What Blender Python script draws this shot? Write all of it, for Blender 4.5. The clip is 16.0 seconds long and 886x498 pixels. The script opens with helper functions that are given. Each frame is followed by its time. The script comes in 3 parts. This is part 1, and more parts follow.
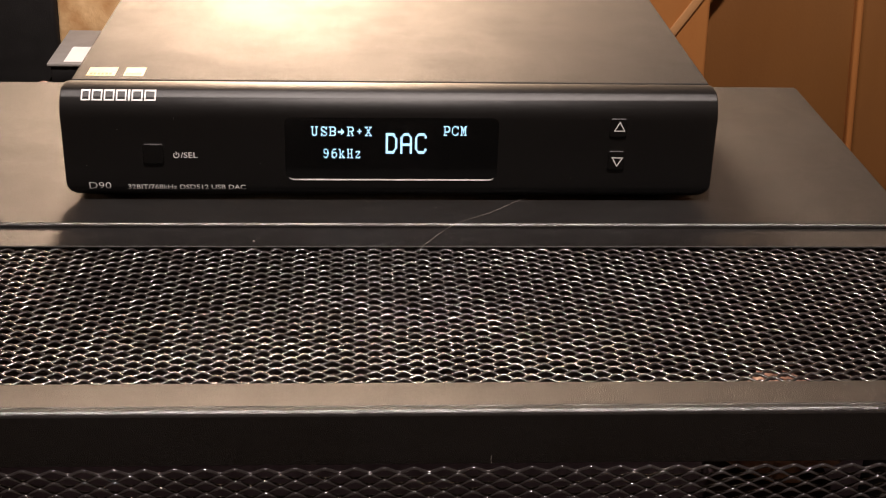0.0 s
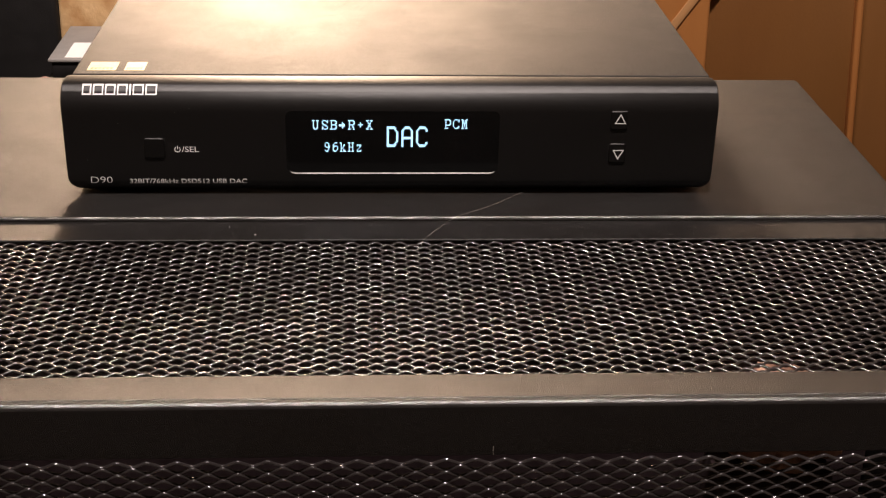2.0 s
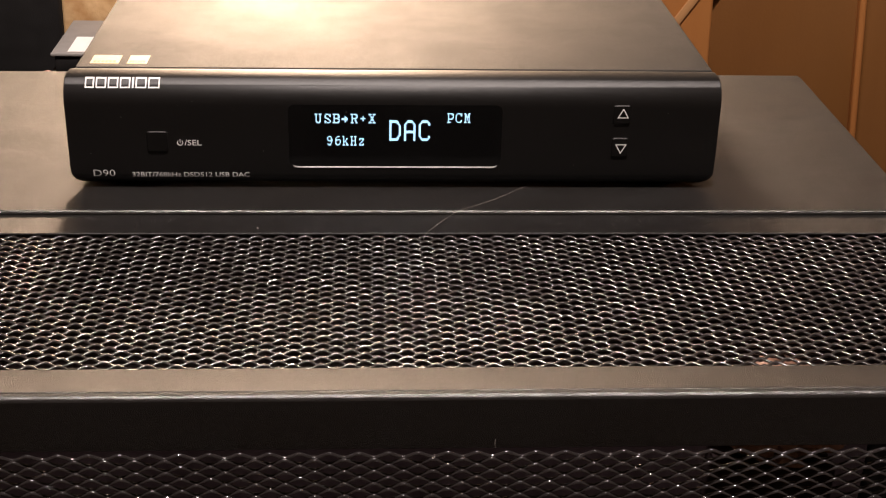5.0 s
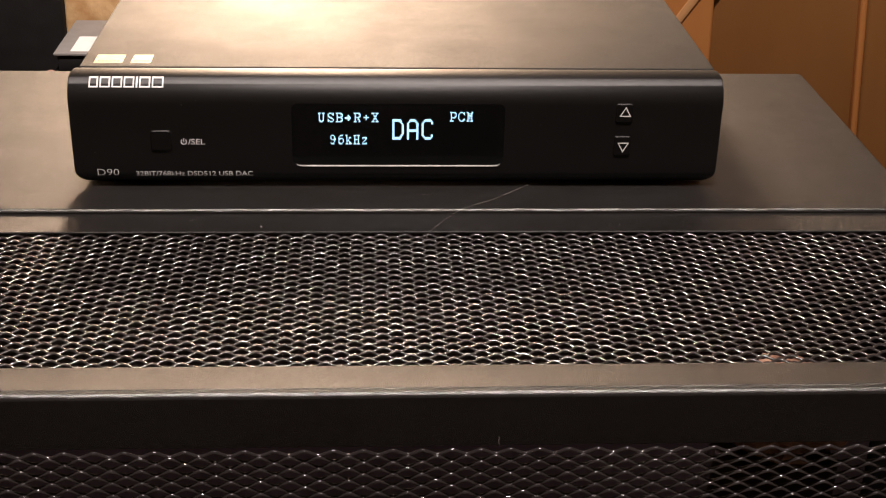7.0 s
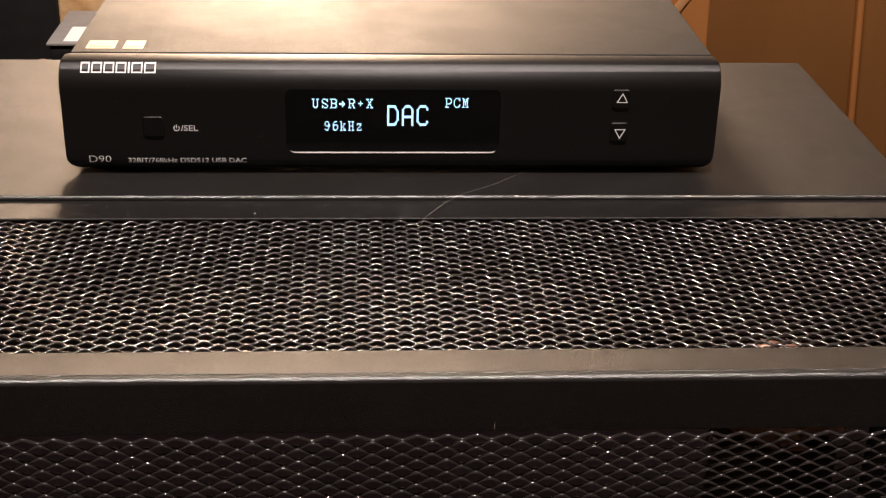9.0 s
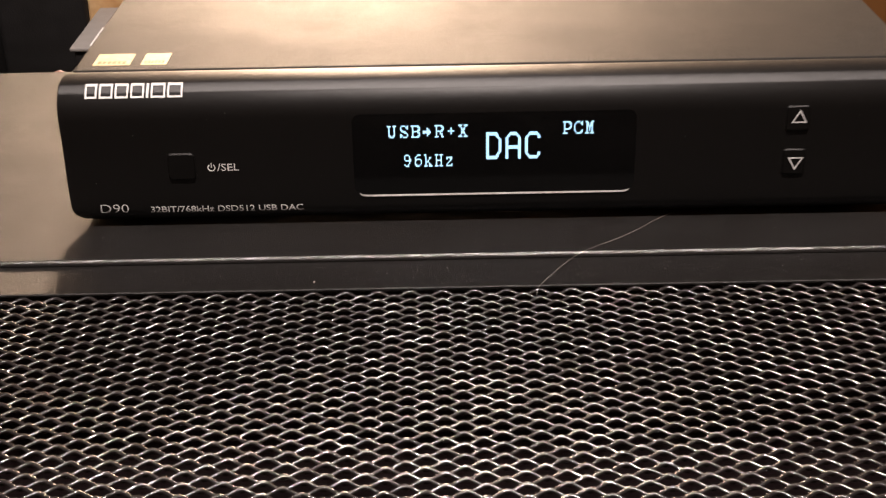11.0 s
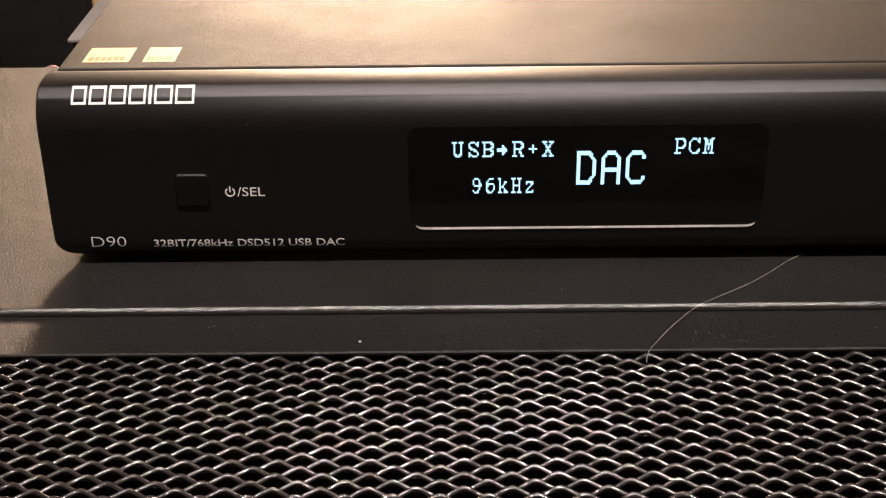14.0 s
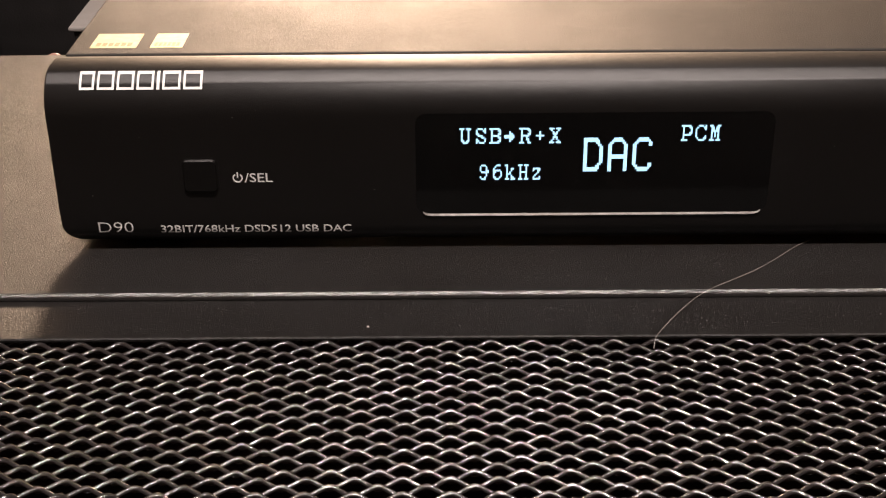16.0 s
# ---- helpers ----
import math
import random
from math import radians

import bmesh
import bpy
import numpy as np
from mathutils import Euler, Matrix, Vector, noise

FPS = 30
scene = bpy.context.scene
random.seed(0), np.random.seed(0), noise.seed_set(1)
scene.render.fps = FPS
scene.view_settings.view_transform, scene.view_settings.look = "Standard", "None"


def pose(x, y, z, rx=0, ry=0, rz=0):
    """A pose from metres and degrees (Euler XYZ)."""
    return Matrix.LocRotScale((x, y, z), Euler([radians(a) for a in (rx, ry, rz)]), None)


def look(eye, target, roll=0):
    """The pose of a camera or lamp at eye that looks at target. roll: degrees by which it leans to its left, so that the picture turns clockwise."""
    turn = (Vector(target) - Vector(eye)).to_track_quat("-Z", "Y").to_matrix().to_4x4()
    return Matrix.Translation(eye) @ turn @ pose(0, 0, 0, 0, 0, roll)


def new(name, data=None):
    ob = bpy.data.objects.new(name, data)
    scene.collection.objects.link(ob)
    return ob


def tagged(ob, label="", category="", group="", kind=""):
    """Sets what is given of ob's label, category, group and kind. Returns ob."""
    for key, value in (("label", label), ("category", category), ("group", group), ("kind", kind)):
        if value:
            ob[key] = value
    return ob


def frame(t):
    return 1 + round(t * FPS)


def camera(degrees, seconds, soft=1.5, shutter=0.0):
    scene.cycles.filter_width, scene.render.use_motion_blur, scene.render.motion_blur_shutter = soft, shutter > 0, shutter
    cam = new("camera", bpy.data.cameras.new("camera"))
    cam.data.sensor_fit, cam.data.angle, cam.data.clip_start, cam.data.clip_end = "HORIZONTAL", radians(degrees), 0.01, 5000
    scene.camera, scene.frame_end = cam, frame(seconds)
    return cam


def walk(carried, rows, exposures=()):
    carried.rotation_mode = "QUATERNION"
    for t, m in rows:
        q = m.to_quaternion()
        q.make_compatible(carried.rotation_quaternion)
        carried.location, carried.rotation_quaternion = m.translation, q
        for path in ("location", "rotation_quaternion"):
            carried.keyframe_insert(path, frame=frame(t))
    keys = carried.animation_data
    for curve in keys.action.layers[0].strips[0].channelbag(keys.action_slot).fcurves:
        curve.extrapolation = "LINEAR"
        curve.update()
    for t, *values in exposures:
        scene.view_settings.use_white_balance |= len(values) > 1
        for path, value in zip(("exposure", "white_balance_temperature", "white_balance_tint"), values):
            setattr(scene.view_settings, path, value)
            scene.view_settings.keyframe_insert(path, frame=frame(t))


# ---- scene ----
cam = camera(36.34, 16.0, soft=1.15, shutter=0.4)
PATH = [
    (0, -0.00786, -0.42687, 0.18632, -3.573, -25.544, 1.571),
    (0.5, -0.00798, -0.42660, 0.18691, -3.599, -25.666, 1.593),
    (1, -0.00815, -0.42598, 0.18759, -3.579, -25.724, 1.478),
    (1.5, -0.00771, -0.42636, 0.18464, -3.392, -25.678, 1.346),
    (2, -0.00779, -0.42778, 0.18539, -3.499, -25.684, 1.318),
    (2.5, -0.00624, -0.42795, 0.18492, -3.501, -25.623, 1.395),
    (3, -0.00826, -0.42755, 0.18444, -3.571, -25.668, 1.455),
    (3.5, -0.01028, -0.42608, 0.18528, -3.707, -25.807, 1.561),
    (4, -0.00786, -0.42728, 0.18371, -3.537, -25.757, 1.586),
    (6.5, -0.00813, -0.42902, 0.18546, -3.362, -25.850, 1.310),
    (7, -0.00872, -0.42963, 0.18461, -3.368, -25.824, 1.307),
    (7.5, -0.00847, -0.42972, 0.18510, -3.538, -25.980, 1.407),
    (8, -0.00826, -0.42944, 0.18328, -3.535, -25.926, 1.340),
    (8.2, -0.00798, -0.42961, 0.18092, -3.621, -25.784, 1.397),
    (10.3, -0.01105, -0.39721, 0.17766, -2.131, -25.950, 0.656),
    (10.5, -0.01371, -0.37800, 0.17595, -1.511, -26.086, 0.236),
    (11, -0.01351, -0.31856, 0.15321, -0.093, -26.806, -1.024),
    (11.5, -0.02473, -0.28089, 0.14073, 0.458, -27.430, -0.883),
    (12, -0.02519, -0.26182, 0.13471, 0.862, -26.893, -0.957),
    (12.5, -0.02802, -0.25194, 0.13416, 1.622, -27.337, -1.455),
    (13, -0.02590, -0.25019, 0.13071, 1.097, -27.233, -1.131),
    (13.5, -0.02741, -0.24837, 0.13024, 0.816, -27.362, -0.878),
    (14, -0.02598, -0.24971, 0.13145, 0.627, -27.154, -0.801),
    (14.5, -0.02602, -0.25030, 0.12798, 0.213, -27.328, -0.320),
    (15, -0.02835, -0.25006, 0.12998, 0.284, -27.501, -0.234),
    (15.5, -0.02747, -0.25131, 0.13140, 0.315, -27.258, -0.324),
    (16, -0.02923, -0.25126, 0.13038, 0.204, -27.393, -0.478),
]
walk(cam, [(t, pose(x, y, z, 90 + pitch, 0, yaw) @ pose(0, 0, 0, 0, 0, roll)) for t, x, y, z, yaw, pitch, roll in PATH])

# ---------------------------------------------------------------- light
CM = 0.01
world = bpy.data.worlds.new("room_air")
scene.world = world
world.use_nodes = True
world.node_tree.nodes["Background"].inputs[0].default_value = (1.0, 0.72, 0.45, 1)
world.node_tree.nodes["Background"].inputs[1].default_value = 0.004


def area_lamp(name, eye, target, size, watts, colour):
    data = bpy.data.lights.new(name, "AREA")
    data.shape, data.size, data.energy, data.color = "DISK", size, watts, colour
    ob = new(name, data)
    ob.matrix_world = look(eye, target)
    return ob


bulb = bpy.data.lights.new("lamp_light", "POINT")
bulb.energy, bulb.color, bulb.shadow_soft_size = 64.0, (1.0, 0.71, 0.50), 0.10
new("lamp_light", bulb).location = (-0.11, 0.88, 0.42)
area_lamp("ceiling_light", (0.0, -0.37, 1.20), (0.0, -0.05, 0.0), 0.07, 30.0, (1.0, 0.85, 0.79))


# ---------------------------------------------------------------- materials
class Nodes:
    def __init__(self, name):
        self.mat = bpy.data.materials.new(name)
        self.mat.use_nodes = True
        self.tree = self.mat.node_tree
        self.bsdf = self.tree.nodes["Principled BSDF"]

    def add(self, kind, **values):
        node = self.tree.nodes.new(kind)
        for key, value in values.items():
            node.inputs[key].default_value = value
        return node

    def join(self, a, b):
        self.tree.links.new(a, b)

    def coords(self):
        return self.add("ShaderNodeTexCoord").outputs["Object"]

    def noise(self, scale, detail=4.0, rough=0.55, stretch=None):
        n = self.add("ShaderNodeTexNoise", Scale=scale, Detail=detail, Roughness=rough)
        if stretch:
            m = self.add("ShaderNodeMapping", Scale=stretch)
            self.join(self.coords(), m.inputs["Vector"])
            self.join(m.outputs[0], n.inputs["Vector"])
        else:
            self.join(self.coords(), n.inputs["Vector"])
        return n.outputs["Fac"]

    def ramp(self, fac, stops):
        r = self.tree.nodes.new("ShaderNodeValToRGB")
        while len(r.color_ramp.elements) < len(stops):
            r.color_ramp.elements.new(0.5)
        for e, (p, c) in zip(r.color_ramp.elements, stops):
            e.position = p
            e.color = (*c, 1) if len(c) == 3 else c
        self.join(fac, r.inputs[0])
        return r.outputs[0]

    def bump(self, fac, strength, distance, normal=None):
        b = self.add("ShaderNodeBump", Strength=strength, Distance=distance)
        self.join(fac, b.inputs["Height"])
        if normal is not None:
            self.join(normal, b.inputs["Normal"])
        return b.outputs[0]


def surface(name, dark, light, scale, rough=(0.4, 0.5), metal=0.0, fine=0.0, fine_scale=900.0, stretch=None, spec=0.5, coarse=0.0, stain=0.0):
    """A mottled surface with fine relief: colour between dark and light, roughness between two values."""
    n = Nodes(name)
    f = n.noise(scale, stretch=stretch)
    n.join(n.ramp(f, [(0.3, dark), (0.7, light)]), n.bsdf.inputs["Base Color"])
    g = n.noise(scale * 2.7, 3.0)
    gloss = n.ramp(g, [(0.3, (rough[0],) * 3), (0.7, (rough[1],) * 3)])
    if stain:  # broad cloudy patches, wiped and dusty
        patches = n.ramp(n.noise(38.0, 5.0, 0.65), [(0.38, (0.0,) * 3), (0.66, (stain,) * 3)])
        both = n.add("ShaderNodeMath")
        both.operation = "ADD"
        n.join(gloss, both.inputs[0])
        n.join(patches, both.inputs[1])
        gloss = both.outputs[0]
    n.join(gloss, n.bsdf.inputs["Roughness"])
    n.bsdf.inputs["Metallic"].default_value = metal
    n.bsdf.inputs["Specular IOR Level"].default_value = spec
    if fine:
        b = n.bump(n.noise(fine_scale, 2.0), fine, 0.0003)
        if coarse:
            b = n.bump(n.noise(scale, 3.0), coarse, 0.001, b)
        n.join(b, n.bsdf.inputs["Normal"])
    return n.mat


def glow(name, colour, strength):
    n = Nodes(name)
    n.bsdf.inputs["Base Color"].default_value = (0.02, 0.02, 0.02, 1)
    n.bsdf.inputs["Emission Color"].default_value = (*colour, 1)
    n.bsdf.inputs["Emission Strength"].default_value = strength
    return n.mat


powder = surface("black_powder_coat", (0.0036, 0.0031, 0.0028), (0.011, 0.0098, 0.009), 1300, (0.31, 0.50), 0.0, 0.8, 3300.0, None, 0.33, 0.0, 0.10)
key_black = surface("satin_black_key", (0.0022, 0.0018, 0.0016), (0.003, 0.0025, 0.0022), 200, (0.44, 0.49), 0.0, 0.3, 7000.0, None, 0.35)
# lighter, glossier copy of the coat; puts the highlight on bent edges
powder_glint = surface("powder_coat_edge_glint", (0.012, 0.011, 0.011), (0.018, 0.017, 0.016), 200, (0.17, 0.27), 0.0, 0.5, 3600.0, None, 1.0)
grille_steel = surface("black_painted_steel", (0.014, 0.0120, 0.0121), (0.021, 0.0182, 0.0184), 700, (0.11, 0.17), 0.0, 0.25, 4500.0, None, 0.82)
anodised = surface("black_anodised_aluminium", (0.0024, 0.0019, 0.0017), (0.0034, 0.0027, 0.0024), 600, (0.42, 0.48), 0.0, 0.22, 6000.0, None, 0.52)
lid_paint = surface("lid_paint", (0.011, 0.010, 0.0088), (0.017, 0.0155, 0.0135), 700, (0.47, 0.57), 0.0, 0.5, 3800.0, None, 0.37, 0.0, 0.08)
inner_dark = surface("dark_interior", (0.024, 0.016, 0.017), (0.034, 0.023, 0.025), 30, (0.85, 0.95), 0.0, 0.0, 900.0, None, 0.05)
rubber = surface("black_rubber", (0.01, 0.01, 0.01), (0.018, 0.018, 0.018), 200, (0.7, 0.85))
window_black = surface("display_window", (0.003, 0.003, 0.003), (0.004, 0.004, 0.004), 40, (0.08, 0.12))
silver = surface("bright_cut_aluminium", (0.62, 0.60, 0.57), (0.75, 0.73, 0.70), 300, (0.28, 0.4), 0.9)
print_white = surface("white_print", (0.68, 0.67, 0.65), (0.8, 0.79, 0.77), 400, (0.5, 0.6))
sticker_gold = surface("gold_foil", (0.40, 0.32, 0.16), (0.52, 0.43, 0.24), 500, (0.5, 0.6), 0.1)
sticker_dark = surface("sticker_print", (0.16, 0.09, 0.025), (0.24, 0.15, 0.05), 900, (0.45, 0.55), 0.2)
oled = glow("display_pixels", (0.46, 0.76, 1.0), 1.5)
# back wall only: lamp light mixed into a paler copy of the paint
lit_wall = surface("lit_wall_paint", (0.30, 0.26, 0.22), (0.36, 0.315, 0.265), 8, (0.7, 0.85), 0.0, 0.2, 300.0)
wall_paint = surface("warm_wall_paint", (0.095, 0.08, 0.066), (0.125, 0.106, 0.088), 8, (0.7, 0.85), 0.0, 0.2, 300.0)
floor_wood = surface("dark_wood_floor", (0.05, 0.03, 0.018), (0.10, 0.06, 0.034), 6, (0.4, 0.55), 0.0, 0.2, 300.0, (1, 12, 1))
card = surface("brown_panel", (0.15, 0.060, 0.014), (0.19, 0.082, 0.022), 14, (0.55, 0.7), 0.0, 0.3, 500.0, (1, 1, 0.12), 0.3)
card_light = surface("orange_wood", (0.30, 0.115, 0.030), (0.38, 0.16, 0.046), 16, (0.5, 0.65), 0.0, 0.3, 500.0, (1, 1, 0.12), 0.3)
black_plastic = surface("black_plastic", (0.008, 0.0076, 0.0074), (0.013, 0.012, 0.012), 40, (0.5, 0.65), 0.0, 0.3, 1200.0, None, 0.25)
grey_plastic = surface("grey_plastic", (0.22, 0.205, 0.19), (0.28, 0.265, 0.25), 60, (0.45, 0.55), 0.0, 0.3, 1500.0)
paper = surface("white_paper", (0.78, 0.77, 0.74), (0.86, 0.85, 0.82), 90, (0.6, 0.7))
cork = surface("rough_brown_bark", (0.40, 0.19, 0.06), (0.86, 0.62, 0.34), 45, (0.7, 0.85), 0.0, 0.8, 400.0, None, 0.3, 0.8)
copper = surface("varnished_winding", (0.16, 0.08, 0.05), (0.42, 0.25, 0.19), 200, (0.35, 0.5), 0.1, 0.6, 700.0)
pink_pvc = surface("pink_pvc", (0.20, 0.11, 0.10), (0.28, 0.17, 0.15), 60, (0.15, 0.25))
batten_wood = surface("pale_wood", (0.34, 0.17, 0.065), (0.42, 0.22, 0.09), 20, (0.5, 0.6), 0.0, 0.3, 500.0)
lint = surface("pale_fibre", (0.30, 0.27, 0.24), (0.42, 0.38, 0.35), 300, (0.5, 0.6))


# ---------------------------------------------------------------- mesh tools
def link(name, bm, material, smooth=True):
    me = bpy.data.meshes.new(name)
    bm.to_mesh(me)
    bm.free()
    if smooth:
        for p in me.polygons:
            p.use_smooth = True
        me.set_sharp_from_angle(angle=radians(35))
    me.materials.append(material)
    return new(name, me)


def part(name, bm, material, parent, label=""):
    ob = link(name, bm, material)
    ob.parent = parent
    ob.matrix_parent_inverse = parent.matrix_world.inverted()
    if label:
        tagged(ob, label)
    return ob


def thing(name, at, label, category, group="", kind=""):
    ob = new(name)
    ob.empty_display_size = 0.01
    ob.matrix_world = Matrix.Translation(at)
    return tagged(ob, label, category, group, kind)


def slab(x0, x1, y0, y1, z0, z1, bevel=0.0, segments=2, bm=None):
    """A box with rounded edges, in centimetres."""
    bm = bm or bmesh.new()
    made = bmesh.ops.create_cube(bm, size=1.0)["verts"]
    for v in made:
        v.co = Vector(((x0 + x1) / 2 + v.co.x * (x1 - x0), (y0 + y1) / 2 + v.co.y * (y1 - y0), (z0 + z1) / 2 + v.co.z * (z1 - z0))) * CM
    if bevel:
        edges = list({e for v in made for e in v.link_edges})
        bmesh.ops.bevel(bm, geom=edges, offset=bevel * CM, segments=segments, affect="EDGES", profile=0.5)
    return bm


def extruded(profile, x0, x1, bevel=0.0):
    """A closed outline in (y, z), drawn out along x, in centimetres, its two ends eased."""
    bm = bmesh.new()
    mid = (sum(p[0] for p in profile) / len(profile), sum(p[1] for p in profile) / len(profile))
    ends = [(x0, bevel), (x0 + bevel, 0.0), (x1 - bevel, 0.0), (x1, bevel)] if bevel else [(x0, 0.0), (x1, 0.0)]
    rings = []
    for x, inset in ends:
        ring = []
        for y, z in profile:
            d = Vector((y - mid[0], z - mid[1]))
            d = d * (1 - inset / max(d.length, 0.01))
            ring.append(bm.verts.new((x * CM, (mid[0] + d.x) * CM, (mid[1] + d.y) * CM)))
        rings.append(ring)
    n = len(profile)
    for a, b in zip(rings, rings[1:]):
        for i in range(n):
            bm.faces.new((a[i], a[(i + 1) % n], b[(i + 1) % n], b[i]))
    bm.faces.new(rings[0])
    bm.faces.new(rings[-1])
    bmesh.ops.recalc_face_normals(bm, faces=bm.faces)
    return bm


def tube(points, radius, sides=8):
    """A round wire through points, in centimetres."""
    bm = bmesh.new()
    pts = [Vector(p) * CM for p in points]
    rings = []
    for i, p in enumerate(pts):
        way = (pts[min(i + 1, len(pts) - 1)] - pts[max(i - 1, 0)]).normalized()
        side = way.cross(Vector((0, 0, 1)))
        side = side.normalized() if side.length > 1e-4 else Vector((1, 0, 0))
        up = side.cross(way)
        rings.append([bm.verts.new(p + radius * CM * (math.cos(a) * side + math.sin(a) * up)) for a in (2 * math.pi * k / sides for k in range(sides))])
    for a, b in zip(rings, rings[1:]):
        for k in range(sides):
            bm.faces.new((a[k], a[(k + 1) % sides], b[(k + 1) % sides], b[k]))
    bm.faces.new(rings[0])
    bm.faces.new(rings[-1])
    bmesh.ops.recalc_face_normals(bm, faces=bm.faces)
    return bm


def disc_post(x, y, z0, z1, r, bm=None, sides=24):
    bm = bm or bmesh.new()
    m = Matrix.Translation((x * CM, y * CM, (z0 + z1) / 2 * CM))
    bmesh.ops.create_cone(bm, cap_ends=True, segments=sides, radius1=r * CM, radius2=r * CM, depth=(z1 - z0) * CM, matrix=m)
    return bm


# ---------------------------------------------------------------- room
def room():
    x0, x1, y0, y1, z0, z1 = -160, 140, -190, 110, -80, 175
    walls = (("floor", slab(x0, x1, y0, y1, z0 - 10, z0), floor_wood, "dark wooden floor of a dim room"),
             ("ceiling", slab(x0, x1, y0, y1, z1, z1 + 10), wall_paint, "plain painted ceiling"),
             ("wall_north", slab(x0, x1, y1, y1 + 10, z0, z1), lit_wall, "plain warm painted wall behind the equipment, paled as if lamp-lit"),
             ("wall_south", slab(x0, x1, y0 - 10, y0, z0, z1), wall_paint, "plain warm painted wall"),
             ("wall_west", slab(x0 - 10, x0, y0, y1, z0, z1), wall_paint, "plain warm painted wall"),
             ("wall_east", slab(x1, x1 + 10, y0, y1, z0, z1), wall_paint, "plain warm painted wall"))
    for name, bm, mat, label in walls:
        tagged(link(name, bm, mat, False), label, name.split("_")[0], kind="structure")


room()


# ---------------------------------------------------------------- the wide black case with expanded-metal grilles
X0, X1 = -24.0, 17.78
BACK, EDGE, LIP, MESH_END, FRONT = 12.55, -1.85, -3.30, -11.96, -13.36
LW, SW = 0.776, 0.385


def arc(cy, cz, r, a0, a1, n):
    return [(cy + r * math.cos(radians(a0 + (a1 - a0) * i / n)), cz + r * math.sin(radians(a0 + (a1 - a0) * i / n))) for i in range(n + 1)]


def expanded_metal(x0, x1, v0, v1, place, phase_x, phase_v, width=0.100, thick=0.055, lean=0.58):
    """Wavy strands that meet at their crests, as slit and stretched sheet does. place maps (u, v, w) to the world, w proud of the sheet."""
    steps = 12
    verts, faces = [], []
    count = int((v1 - v0) / (SW / 2)) + 1
    cols = int((x1 - x0) / LW * steps) + 1
    c, s = math.cos(lean), math.sin(lean)
    section = [(width / 2 * math.copysign(abs(math.cos(g)) ** 0.9, math.cos(g)), thick / 2 * math.sin(g)) for g in (2 * math.pi * i / 10 for i in range(10))]
    section = [(a * c - b * s, a * s + b * c) for a, b in section]
    n = len(section)
    rng = random.Random(4)
    for row in range(count):
        base = len(verts)
        mid = v0 + phase_v + row * SW / 2
        sign = 1 if row % 2 == 0 else -1
        wob = rng.uniform(-0.006, 0.006)
        for k in range(cols + 1):
            u = x0 + k * LW / steps
            a = 2 * math.pi * (u - phase_x) / LW
            wave = (math.cos(a) + 0.06 * math.cos(3 * a)) / 1.06
            v = mid + sign * wave * (SW / 4 - 0.008) + wob
            w = sign * wave * 0.035
            for da, db in section:
                verts.append(place(u, v + da, w + db))
        for k in range(cols):
            p, q = base + k * n, base + (k + 1) * n
            for i in range(n):
                j = (i + 1) % n
                faces.append((p + i, q + i, q + j, p + j))
    me = bpy.data.meshes.new("grille")
    me.from_pydata(verts, [], faces)
    me.update()
    for p in me.polygons:
        p.use_smooth = True
    me.materials.append(grille_steel)
    return me


def glint_edge(ob):
    """Bent front edge: its highlight put in as a lighter, glossier coat."""
    ob.data.materials.append(powder_glint)
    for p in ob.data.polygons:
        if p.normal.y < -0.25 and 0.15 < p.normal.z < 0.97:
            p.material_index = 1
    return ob


